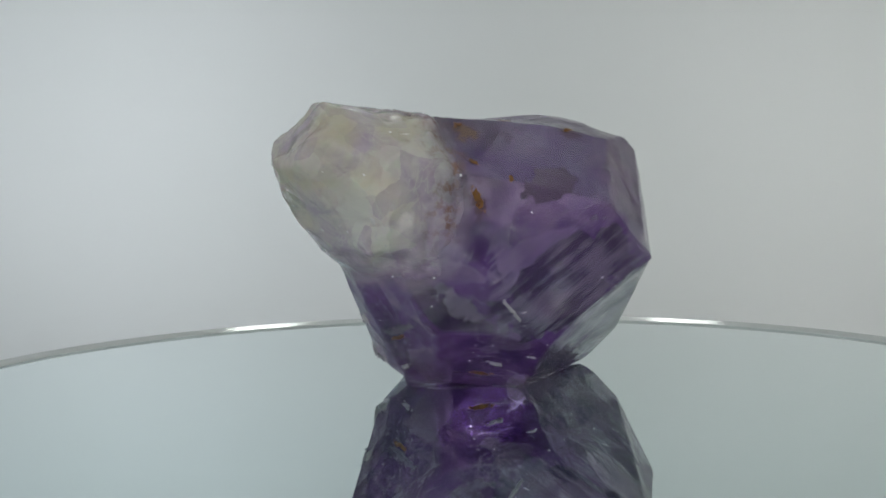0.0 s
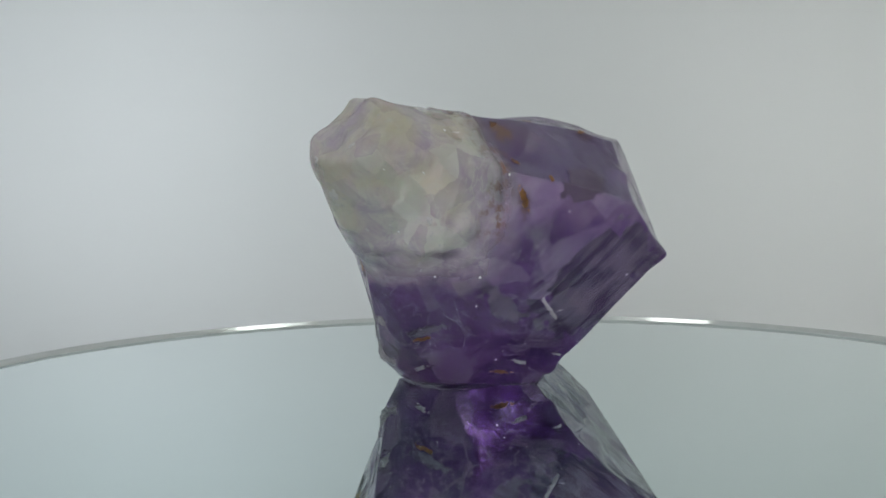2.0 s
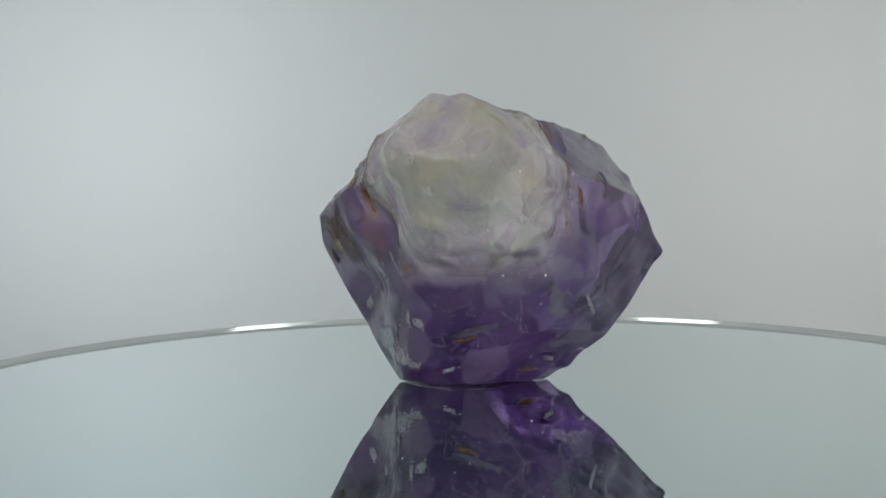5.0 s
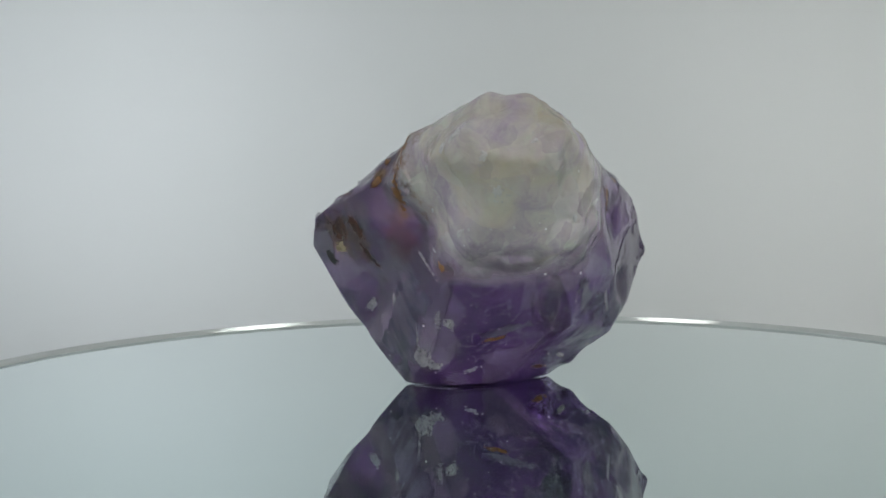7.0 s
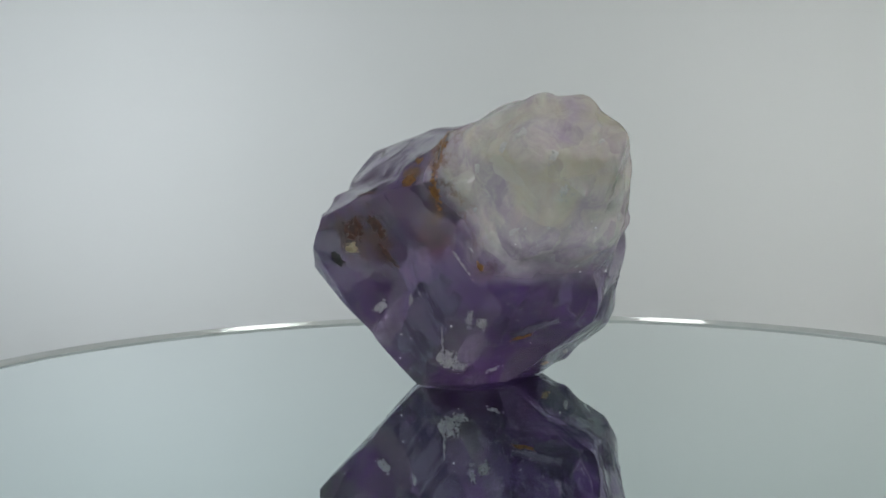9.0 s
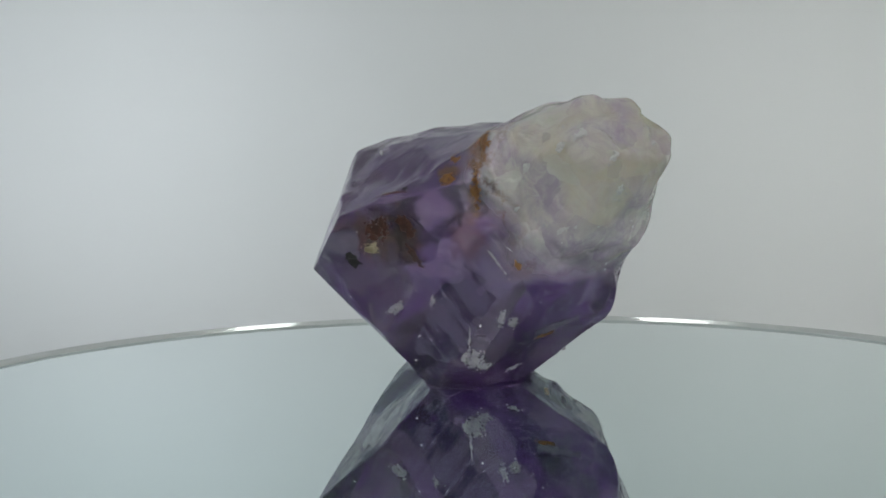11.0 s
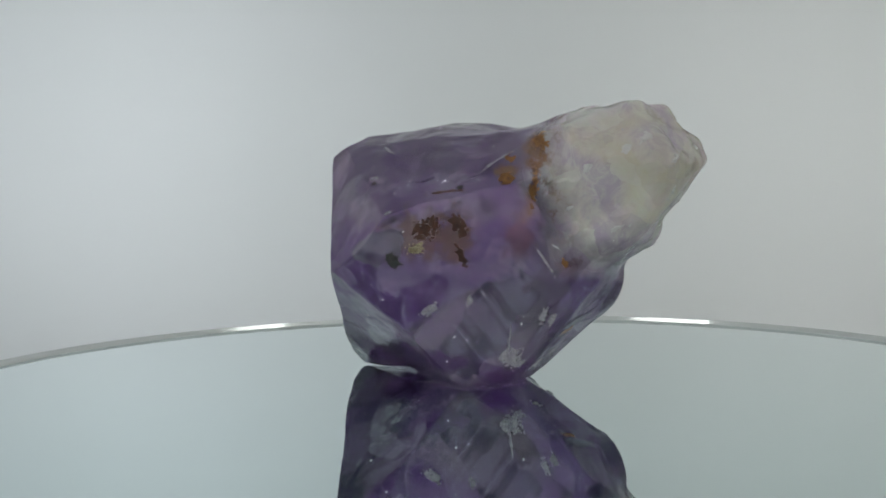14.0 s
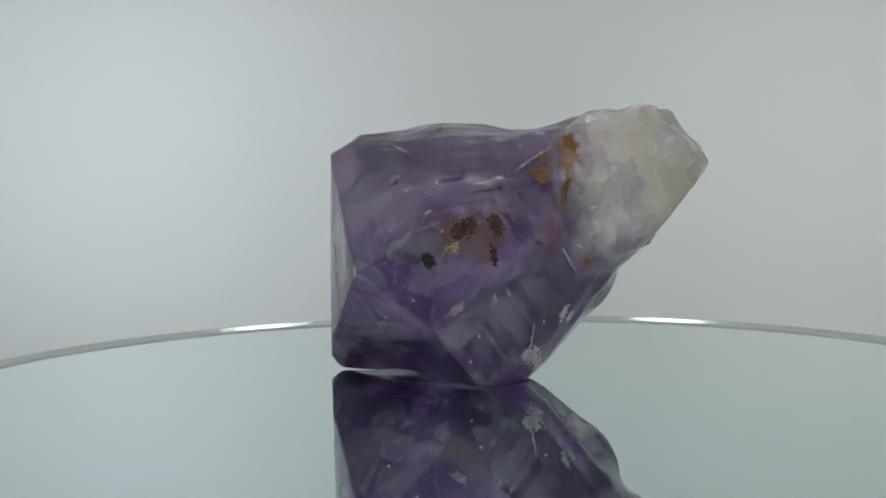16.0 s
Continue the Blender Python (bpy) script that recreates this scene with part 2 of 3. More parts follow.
    b = node(nt, "ShaderNodeBump", {"Height": h, "Strength": 0.5, "Distance": 0.0004, "Normal": facing})
    nt.links.new(b.outputs[0], p.inputs["Normal"])
    b2 = node(nt, "ShaderNodeBump", {"Height": h, "Strength": 0.25, "Distance": 0.0004, "Normal": facing})
    nt.links.new(b2.outputs[0], p.inputs["Coat Normal"])
    return m


def crust_material(name, dark, light, rough=0.5, trans=0.0, scale=900.0):
    m, nt, p = material(name)
    co = node(nt, "ShaderNodeTexCoord").outputs["Object"]
    n = noise_tex(nt, co, scale, 4.0, 0.6)
    nt.links.new(blend(nt, ramp(nt, n, [(0.3, 0.0), (0.7, 1.0)]), dark, light), p.inputs["Base Color"])
    p.inputs["Roughness"].default_value = rough
    p.inputs["Transmission Weight"].default_value = trans
    b = node(nt, "ShaderNodeBump", {"Height": n, "Strength": 0.5, "Distance": 0.0003})
    nt.links.new(b.outputs[0], p.inputs["Normal"])
    return m


def face_material(name, axis, scale, dark, light, trans):
    m, nt, p = material(name)
    co = node(nt, "ShaderNodeTexCoord").outputs["Object"]
    s = node(nt, "ShaderNodeVectorMath", {0: co, 1: axis}, operation="DOT_PRODUCT").outputs["Value"]
    wob = noise_tex(nt, co, 150.0, 3.0)
    s = maths(nt, "ADD", s, maths(nt, "MULTIPLY", wob, 0.0006))
    lines = noise_tex(nt, node(nt, "ShaderNodeCombineXYZ", {"X": s}).outputs[0], scale, 3.0, 0.75)
    cloud = noise_tex(nt, co, 220.0, 4.0)
    f = maths(nt, "ADD", lines, maths(nt, "MULTIPLY_ADD", cloud, 0.7, -0.35))
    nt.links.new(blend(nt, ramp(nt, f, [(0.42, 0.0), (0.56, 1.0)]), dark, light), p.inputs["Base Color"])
    p.inputs["Transmission Weight"].default_value = trans
    p.inputs["Roughness"].default_value = 0.16
    p.inputs["Coat Weight"].default_value = 0.45
    p.inputs["Coat IOR"].default_value = 1.55
    p.inputs["Coat Roughness"].default_value = 0.06
    b = node(nt, "ShaderNodeBump", {"Height": lines, "Strength": 0.6, "Distance": 0.0004})
    nt.links.new(b.outputs[0], p.inputs["Normal"])
    return m


# the light tones of tip, end, flake and cleaved faces are a painted sheen
TIP_SHEEN = face_material("striated_tip_sheen", (0.59, 0.2, -0.8), 900.0, (0.12, 0.055, 0.21), (0.42, 0.33, 0.52), 0.75)
END_SHEEN = face_material("striated_end_sheen", (-0.32, -0.75, 0.58), 800.0, (0.09, 0.036, 0.18), (0.38, 0.28, 0.50), 0.78)
FLAKE_SHEEN = face_material("pale_flake_sheen", (0.7, 0.1, -0.7), 700.0, (0.20, 0.12, 0.28), (0.46, 0.37, 0.54), 0.7)
CLEAVED_GLINT = face_material("cleaved_facet_glint", (0.5, 0.3, -0.8), 600.0, (0.22, 0.14, 0.30), (0.46, 0.38, 0.54), 0.7)
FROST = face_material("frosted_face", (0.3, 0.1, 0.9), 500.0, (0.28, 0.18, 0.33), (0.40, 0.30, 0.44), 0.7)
# plain white, for specks that imitate sparkle
FLECK = crust_material("fleck", (0.85, 0.84, 0.86), (0.97, 0.97, 0.95), 0.12, 0.0)
RUST = crust_material("rust", (0.12, 0.042, 0.018), (0.38, 0.16, 0.03), 0.35, 0.2)
BROWN = crust_material("brown_stain", (0.04, 0.012, 0.010), (0.14, 0.05, 0.03), 0.35, 0.15)
BLACK = crust_material("black_mineral", (0.01, 0.01, 0.01), (0.04, 0.03, 0.03), 0.3)
GRIT = crust_material("grit", (0.25, 0.19, 0.11), (0.55, 0.47, 0.32), 0.6)
CHIP = crust_material("chipped_quartz", (0.62, 0.56, 0.68), (0.97, 0.97, 0.96), 0.06, 0.62)
GLEAM = crust_material("glassy_chip_glint", (0.84, 0.81, 0.79), (0.97, 0.95, 0.92), 0.08, 0.40)
FABRIC, MIRROR, RIM, PLASTIC, QUARTZ = fabric_material(), mirror_material(), rim_material(), plastic_material(), quartz_material()


def part(name, bm, mat, parent=None, label="", smooth=False):
    me = bpy.data.meshes.new(name)
    bm.to_mesh(me)
    bm.free()
    me.materials.append(mat)
    for f in me.polygons:
        f.use_smooth = smooth
    ob = new(name, me)
    if parent:
        ob.parent = parent
    return tagged(ob, label) if label else ob


def lathe(profile, steps=256):
    """A mesh of revolution about z from (radius, height) pairs."""
    bm = bmesh.new()
    rings = []
    for r, z in profile:
        if r == 0:
            rings.append([bm.verts.new((0, 0, z))])
        else:
            rings.append([bm.verts.new((r * math.cos(2 * math.pi * k / steps), r * math.sin(2 * math.pi * k / steps), z)) for k in range(steps)])
    for a, b in zip(rings, rings[1:]):
        for k in range(steps):
            j = (k + 1) % steps
            vs = [a[k % len(a)], a[j % len(a)], b[j % len(b)], b[k % len(b)]]
            vs = [v for i, v in enumerate(vs) if v not in vs[:i]]
            bm.faces.new(vs)
    bmesh.ops.recalc_face_normals(bm, faces=bm.faces)
    return bm


# ---- the tent ----
def box(bm, x0, y0, z0, x1, y1, z1):
    r = bmesh.ops.create_cube(bm, size=1)
    for v in r["verts"]:
        v.co = Vector(((x0 + x1) / 2 + v.co.x * (x1 - x0), (y0 + y1) / 2 + v.co.y * (y1 - y0), (z0 + z1) / 2 + v.co.z * (z1 - z0)))


def tent():
    # the sweep: table sheet that curves up into the back
    prof = [(-0.56, -0.100), (0.36, -0.100)]
    for k in range(1, 49):
        a = k / 48 * math.pi / 2
        prof.append((0.36 + 0.06 * math.sin(a), -0.100 + 0.06 * (1 - math.cos(a))))
    prof.append((0.42, 0.46))
    bm = bmesh.new()
    low = [[bm.verts.new((s, y, z)) for y, z in prof] for s in (-0.42, 0.42)]
    for a, b, c, d in zip(low[0], low[0][1:], low[1][1:], low[1]):
        bm.faces.new((a, d, c, b))
    tagged(part("backdrop", bm, FABRIC, smooth=True), "white fabric backdrop sweeping up behind the turntable", "backdrop", kind="structure")
    # single layers of cloth
    for name, quad in (("wall_west", ((-0.424, -0.56, -0.10), (-0.424, 0.43, -0.10), (-0.424, 0.43, 0.46), (-0.424, -0.56, 0.46))),
                       ("wall_east", ((0.424, -0.56, -0.10), (0.424, 0.43, -0.10), (0.424, 0.43, 0.46), (0.424, -0.56, 0.46))),
                       ("wall_south", ((-0.424, -0.56, -0.10), (0.424, -0.56, -0.10), (0.424, -0.56, 0.46), (-0.424, -0.56, 0.46))),
                       ("ceiling", ((-0.424, -0.56, 0.461), (0.424, -0.56, 0.461), (0.424, 0.43, 0.461), (-0.424, 0.43, 0.461)))):
        bm = bmesh.new()
        bm.faces.new([bm.verts.new(v) for v in quad])
        tagged(part(name, bm, FABRIC), "plain white fabric of the light tent", name.split("_")[0], kind="structure")


tent()


# ---- turntable with its mirror top ----
def turntable():
    base = tagged(new("turntable"), "round white turntable with a mirrored glass top", "turntable")
    bm = lathe([(0, -0.0001), (DISC_R - 0.0021, -0.0001), (DISC_R - 0.0021, -0.0031), (0, -0.0031)])
    part("mirror", bm, MIRROR, base, "round grey-green mirror glass")
    # raised lip: a sloping inner face, a round crest, a plain outer side
    lip = [(DISC_R - 0.0022, -0.0006), (DISC_R - 0.0020, 0.0000), (DISC_R - 0.0006, 0.00078), (DISC_R - 0.0003, 0.00084), (DISC_R, 0.0007), (DISC_R, -0.0030), (DISC_R - 0.0022, -0.0034)]
    bm = lathe(lip, 720)
    for v in bm.verts:
        v.co.z += 0.00002 * noise.noise(Vector((v.co.x * 50, v.co.y * 50, 3.0))) * (v.co.z > 0.0005)
    part("rim", bm, RIM, base, "satin grey raised lip")
    bm = lathe([(0, -0.0035), (0.094, -0.0035), (0.096, -0.0045), (0.096, -0.028), (0.094, -0.0300), (0, -0.0300)])
    part("housing", bm, PLASTIC, base, smooth=False)
    bm = lathe([(0, -0.0301), (0.055, -0.0301), (0.060, -0.090), (0.075, -0.096), (0.075, -0.0995), (0, -0.0995)])
    part("foot", bm, PLASTIC, base, smooth=False)
    return base


table = turntable()

# ---- the crystal ----
CORE = np.array((0.0009, -0.0037, 0.0238))
# faces of the stone: azimuth, elevation, distance from the core in mm
TOP_FACES = [(98.5, 83.1, 22.4), (-50.1, 78.2, 23.1), (131.7, 67.6, 22.7), (-41, 68.7, 24.7), (34.3, 58.2, 27.6), (77.5, 57.4, 28.6), (136.6, 51.4, 23.2), (-62.1, 41, 24.5), (-149.2, 29.5, 38.4)]
SIDE_FACES = [(-31.5, 24.8, 28.5), (162.4, 27.4, 27.2), (109.3, 23.7, 27.6), (-11, 7.1, 30), (-27, 5, 32.8), (69.2, 1.2, 27.6), (79.2, -1.9, 27.1), (-73.2, -2.4, 23.3), (-74.6, -7.9, 24.5), (169, -13, 30.1), (174.2, -17.7, 21.4), (168.1, -19.9, 21.7)]
LOW_FACES = [(-87.4, -19.5, 23.2), (-11.6, -26.4, 28.6), (137.5, -27.8, 26.9), (-68.2, -27.9, 25.9), (177.1, -28.9, 23.8), (-141.1, -32.1, 27.1), (-153.2, -34.8, 22.8), (78, -37, 33.3), (-171.9, -38.7, 24.2), (-133.4, -38.8, 22.2), (-25.3, -44.5, 24.1), (108.3, -44, 25.1), (-94.6, -51.8, 22.7), (-0, -90, 23.7)]
# hollows (and swellings, negative): azimuth, elevation, half width in degrees, depth in mm
HOLLOWS = [(153, -19, 16, 2.5), (-80, 11, 8, 1.5), (9, 59, 11, -1), (172, -76, 16, 1.2), (-165, 11, 13, 3.3), (-147, 68, 20, 3.4), (-146, 45, 9, 0.2), (169, 12, 8, -1.3), (-59, -17, 7, 1.4), (-86, -28, 7, 0.9), (-151, 23, 7, -2.9), (66, -57, 14, 1.5), (-88, 35, 10, 1), (137, -28, 7, 0.8), (170, -16, 7, 0.7)]
# smaller nicks and knobs of the broken edges, in the same way
NICKS = [(-144, 10, 9, -1.9), (-117, -7, 6, 1.5), (174, -49, 13, -1), (-109, -24, 9, -0.9), (-30, -3, 4, -0.8), (-121, 2, 4, -0.9), (162, 28, 4, 1), (152, 29, 6, 1.1), (-108, -8, 4, 0.9), (-144, 15, 6, -0.8), (139, 30, 4, 0.9), (115, 23, 4, 0.9), (131, 30, 6, 0.9), (-152, -7, 13, 0.8), (-124, 9, 4, 0.8), (-142, 38, 4, -0.4), (-128, 41, 4, 0.7), (-123, -6, 9, 0.6), (-126, 29, 4, 0.4), (-50, -55, 4, -0.6), (77, 56, 4, 0.6), (-173, 38, 4, -0.7), (-147, 35, 3, 1.14)]
SPALLS = [(-131, 35, 3, -1.11), (-119, -1, 3, 1.07), (-129, 19, 3, -0.84), (-108, 8, 3, -1.08), (-103, 24, 8, 0.8), (-149, 50, 5, 0.62), (-131, 37, 3, 0.7), (-122, 13, 5, 0.66), (-89, -2, 13, -0.82), (-113, -2, 3, 0.72), (-134, 35, 3, -0.52), (-144, 3, 3, 0.71), (-147, 27, 3, -0.51), (121, 19, 3, -0.57), (123, 23, 3, 0.57), (106, 65, 3, -0.31), (-41, 14, 3, 0.54), (-160, 46, 3, 0.54), (-102, 55, 13, -0.49), (-32, 25, 3, -0.59), (-125, 13, 5, 0.47)]


def way(az, el):
    a, e = radians(az), radians(el)
    return np.array((math.cos(a) * math.cos(e), math.sin(a) * math.cos(e), math.sin(e)))


def hashed(i, salt):
    """Pseudo-random numbers from 0 to 1 for rows of whole numbers."""
    h = i[..., 0] * 374761393 + i[..., 1] * 668265263 + i[..., 2] * 1274126177 + salt * 1442695041
    h = (h ^ (h >> 13)) * 1274126177
    h = h ^ (h >> 16)
    return (h & 0xFFFF) / 65535.0


def soft_noise(p, size, salt=0):
    """Smooth noise from 0 to 1, with lumps of that size."""
    q = p / size
    i = np.floor(q).astype(np.int64)
    f = q - i
    f = f * f * (3 - 2 * f)
    out = 0
    for dx in (0, 1):
        for dy in (0, 1):
            for dz in (0, 1):
                w = (f[:, 0] if dx else 1 - f[:, 0]) * (f[:, 1] if dy else 1 - f[:, 1]) * (f[:, 2] if dz else 1 - f[:, 2])
                out = out + w * hashed(i + np.array((dx, dy, dz)), salt)
    return out


def broken(p, size, salt=0):
    """Height of a surface broken into tilted flakes of that size, from about -0.5 to 0.5 of the size."""
    q = p / size
    base = np.floor(q).astype(np.int64)
    best, near, cell = np.full(len(p), 99.0), np.zeros_like(p), np.zeros_like(base)
    for dx in (-1, 0, 1):
        for dy in (-1, 0, 1):
            for dz in (-1, 0, 1):
                c = base + np.array((dx, dy, dz))
                s = c + np.stack([hashed(c, salt + k) for k in (1, 2, 3)], 1)
                d = ((q - s) ** 2).sum(1)
                m = d < best
                best[m], near[m], cell[m] = d[m], s[m], c[m]
    tilt = np.stack([hashed(cell, salt + k) for k in (4, 5, 6)], 1) - 0.5
    return ((q - near) * tilt).sum(1) + 0.35 * (hashed(cell, salt + 7) - 0.5)


def paleness(p):
    side = p[:, 0] * -0.715 + p[:, 1] * -0.70 + p[:, 2] * 0.15 - 0.0271
    low = p[:, 2] - 0.0212
    wob = 0.004 * (soft_noise(p, 0.005, 9) - 0.5)
    return np.clip((np.minimum(side, low) + wob) * 400 + 0.5, 0, 1)


def radius(d):
    """How far the stone's skin lies from its core along the ways d."""
    far = []
    for az, el, dist in TOP_FACES + SIDE_FACES + LOW_FACES:
        k = d @ way(az, el)
        far.append(np.where(k > 0.03, dist / 1000 / np.maximum(k, 0.03), 9))
    far = np.array(far)
    r = far.min(0)
    # edges: sharp on the crystal, worn round on the root
    worn = 0.00006 + 0.0009 * paleness(CORE + d * r[:, None])
    r = r - worn * np.log(np.exp(-(far - r) / worn).sum(0)) + 1.25 * (worn - 0.00006)
    for az, el, wide, deep in HOLLOWS + NICKS + SPALLS:
        ang = np.arccos(np.clip(d @ way(az, el), -1, 1))
        r = r - deep / 1000 * np.exp(-(ang / radians(wide)) ** 2)
    p = CORE + d * r[:, None]
    pale = paleness(p)
    top = np.clip((p[:, 2] - 0.036) / 0.006, 0, 1)
    rough = 0.00060 * broken(p, 0.0062, 20) + 0.00026 * broken(p, 0.0028, 40) + 0.0018 * (soft_noise(p, 0.0052, 3) - 0.5) + 0.0008 * (soft_noise(p, 0.0024, 4) - 0.5)
    plain = 0.00018 * broken(p, 0.0105, 60) + 0.00012 * broken(p, 0.0035, 80) + 0.00016 * (soft_noise(p, 0.006, 5) - 0.5)
    cleft = np.exp(-((p[:, 0] * -0.715 + p[:, 1] * -0.70 + p[:, 2] * 0.15 - 0.0271 + 0.003 * (soft_noise(p, 0.006, 17) - 0.5)) / 0.0005) ** 2) * np.clip((p[:, 2] - 0.022) / 0.01, 0, 1)
    r = r - 0.00035 * cleft
    return r + pale * rough + (1 - pale) * plain + top * (0.0004 * (soft_noise(p, 0.0034, 11) - 0.5) + 0.00012 * (soft_noise(p, 0.0013, 12) - 0.5))


def skin(d):
    p = CORE + d * radius(d)[:, None]
    flat = 0.0003 * soft_noise(p, 0.003, 15)
    p[:, 2] = np.where(p[:, 2] < flat, flat, p[:, 2])
    return p


def crystal_parts(stone):
    bm = bmesh.new()
    bmesh.ops.create_icosphere(bm, subdivisions=8, radius=1)
    d = np.array([v.co[:] for v in bm.verts])
    faces = np.array([[v.index for v in f.verts] for f in bm.faces])
    bm.free()
    d /= np.linalg.norm(d, axis=1)[:, None]
    p = skin(d)
    p[:, 2] -= p[:, 2].min()
    mid = p[faces].mean(1)
    pale = paleness(mid) > 0.5
    for name, pick, label in (("purple_body", ~pale, "deep purple translucent crystal faces"), ("pale_root", pale, "milky white broken root")):
        tri = faces[pick]
        used, idx = np.unique(tri, return_inverse=True)
        me = bpy.data.meshes.new(name)
        me.from_pydata(p[used].tolist(), [], idx.reshape(-1, 3).tolist())
        me.materials.append(QUARTZ)
        me.shade_smooth()
        ob = new(name, me)
        ob.parent = stone
        tagged(ob, label)


def patch(stone, name, mat, at, wide, high, lean=0.0, fill=0.5, lift=0.00004, thick=0.00005, bumpy=0.0, grain=0.0004, label="", salt=0, step=0.00011):
    """A ragged crust, chip or crack on the stone's skin about the place at (mm), lean degrees anticlockwise as seen from outside."""
    c = np.array(at) / 1000 - CORE
    n = c / np.linalg.norm(c)
    e1 = np.cross((0, 0, 1), n)
    e1 /= np.linalg.norm(e1)
    e2 = np.cross(n, e1)
    a = radians(lean)
    u, v = e1 * math.cos(a) + e2 * math.sin(a), e2 * math.cos(a) - e1 * math.sin(a)
    nx, ny = max(4, int(wide / 1000 / step)), max(3, int(high / 1000 / step))
    gx, gy = np.meshgrid(np.linspace(-0.5, 0.5, nx), np.linspace(-0.5, 0.5, ny), indexing="ij")
    flat = c + u * gx.reshape(-1, 1) * wide / 1000 + v * gy.reshape(-1, 1) * high / 1000
    d = flat / np.linalg.norm(flat, axis=1)[:, None]
    p = skin(d)
    edge = 1 - np.sqrt((gx * 2) ** 2 + (gy * 2) ** 2).ravel()
    mask = 1.1 * edge - 0.25 + 0.9 * (soft_noise(p, grain, 31 + salt) - 0.5) + 0.7 * (soft_noise(p, grain * 0.5, 33 + salt) - 0.5) + 0.5 * (soft_noise(p, grain * 3, 37 + salt) - 0.5) + fill - 0.5
    p = p + d * (lift + bumpy * np.clip(mask, 0, 0.6) * (0.4 + soft_noise(p, grain * 0.7, 41 + salt)))[:, None]
    p[:, 2] = np.maximum(p[:, 2], 0.0001)
    bm = bmesh.new()
    vs = {}

    def vert(k):
        if k not in vs:
            vs[k] = bm.verts.new(p[k])
        return vs[k]

    for i in range(nx - 1):
        for j in range(ny - 1):
            q = (i * ny + j, (i + 1) * ny + j, (i + 1) * ny + j + 1, i * ny + j + 1)
            if mask[list(q)].mean() > 0:
                bm.faces.new([vert(k) for k in q])
    if not bm.faces:
        bm.free()
        return None
    ext = bmesh.ops.extrude_face_region(bm, geom=bm.faces[:])
    for g in ext["geom"]:
        if isinstance(g, bmesh.types.BMVert):
            g.co += Vector(n) * thick
    bmesh.ops.recalc_face_normals(bm, faces=bm.faces)
    return part(name, bm, mat, stone, label)


def crystal():
    stone = tagged(new("amethyst_crystal"), "rough purple amethyst crystal with a milky root, on a mirror", "crystal")
    crystal_parts(stone)
    rust = "rusty orange-brown iron stain"
    # along the fissure between root and body
    patch(stone, "iron_stain", RUST, (-1.1, -21.6, 43.6), 2.6, 2.2, 20, 0.33, label=rust)
    patch(stone, "iron_stain", RUST, (6.0, -16.6, 44.8), 3.2, 1.6, 0, 0.38, label=rust)
    patch(stone, "iron_stain", RUST, (1.0, -24.4, 37.0), 2.4, 1.2, -40, 0.28, label=rust, salt=2)
    patch(stone, "iron_stain", RUST, (1.9, -27.2, 31.2), 1.7, 5.6, 25, 0.30, label=rust, salt=3)
    patch(stone, "iron_stain", RUST, (6.8, -25.9, 34.6), 1.3, 1.6, 0, 0.38, label=rust, salt=4)
    patch(stone, "iron_stain", RUST, (17.0, -13.0, 43.2), 3.0, 1.4, -25, 0.23, label=rust, salt=5)
    patch(stone, "iron_stain", RUST, (1.8, -13.7, 3.0), 5.6, 1.5, 0, 0.38, label=rust, salt=6)
    # the speckled column on the other end of the fissure
    patch(stone, "iron_stain", RUST, (-23.6, -6.4, 41.0), 3.0, 7.0, 8, 0.16, grain=0.00035, label=rust, salt=7)
    patch(stone, "iron_stain", RUST, (-22.6, -5.0, 33.0), 2.0, 9.5, 4, 0.18, grain=0.00035, label=rust, salt=8)
    patch(stone, "iron_stain", RUST, (-24.1, -0.5, 35.0), 3.6, 3.0, 25, 0.30, label=rust, salt=9)
    patch(stone, "iron_stain", RUST, (-24.0, -1.5, 39.0), 3.0, 3.0, 35, 0.10, grain=0.00035, label=rust, salt=10)
    patch(stone, "iron_stain", RUST, (-11.7, -14.6, 9.2), 6.4, 1.1, 14, 0.33, label="red-brown streak", salt=11)
    patch(stone, "iron_stain", RUST, (-20.5, -11.1, 21.0), 1.6, 3.6, 30, 0.18, label=rust, salt=12)
    # the brown cloud
    cloud = "dark brown cloudy stain"
    patch(stone, "brown_stain", BROWN, (-20.5, 11.6, 27.2), 8.0, 5.0, 28, 0.19, grain=0.00028, label=cloud, salt=13)
    patch(stone, "brown_stain", BROWN, (-22.0, 6.8, 27.8), 3.6, 7.5, 10, 0.19, grain=0.00028, label=cloud, salt=14)
    patch(stone, "brown_stain", BROWN, (-19.6, 5.8, 22.5), 2.2, 7.0, 14, 0.19, grain=0.00028, label=cloud, salt=15)
    patch(stone, "black_speck", BLACK, (-17.6, 16.5, 22.4), 2.3, 3.4, 10, 0.42, thick=0.0001, label="black mineral speck", salt=16)
    patch(stone, "black_speck", BLACK, (-9.0, 17.6, 34.6), 0.9, 0.8, 0, 0.6, label="black mineral speck", salt=17)
    patch(stone, "black_speck", BLACK, (-23.0, 6.9, 33.9), 1.6, 0.7, 20, 0.5, label="black mineral speck", salt=18)
    patch(stone, "grain", GRIT, (-18.2, 12.4, 23.9), 3.0, 2.2, 10, 0.5, bumpy=0.0007, label="beige gritty grain", salt=19)
    patch(stone, "crack", BROWN, (-22.0, 8.8, 33.0), 7.5, 0.55, 6, 0.5, grain=0.0005, label="thin dark crack", salt=20)
    # bright chips and bruises
    chip = "bright white chipped bruise"
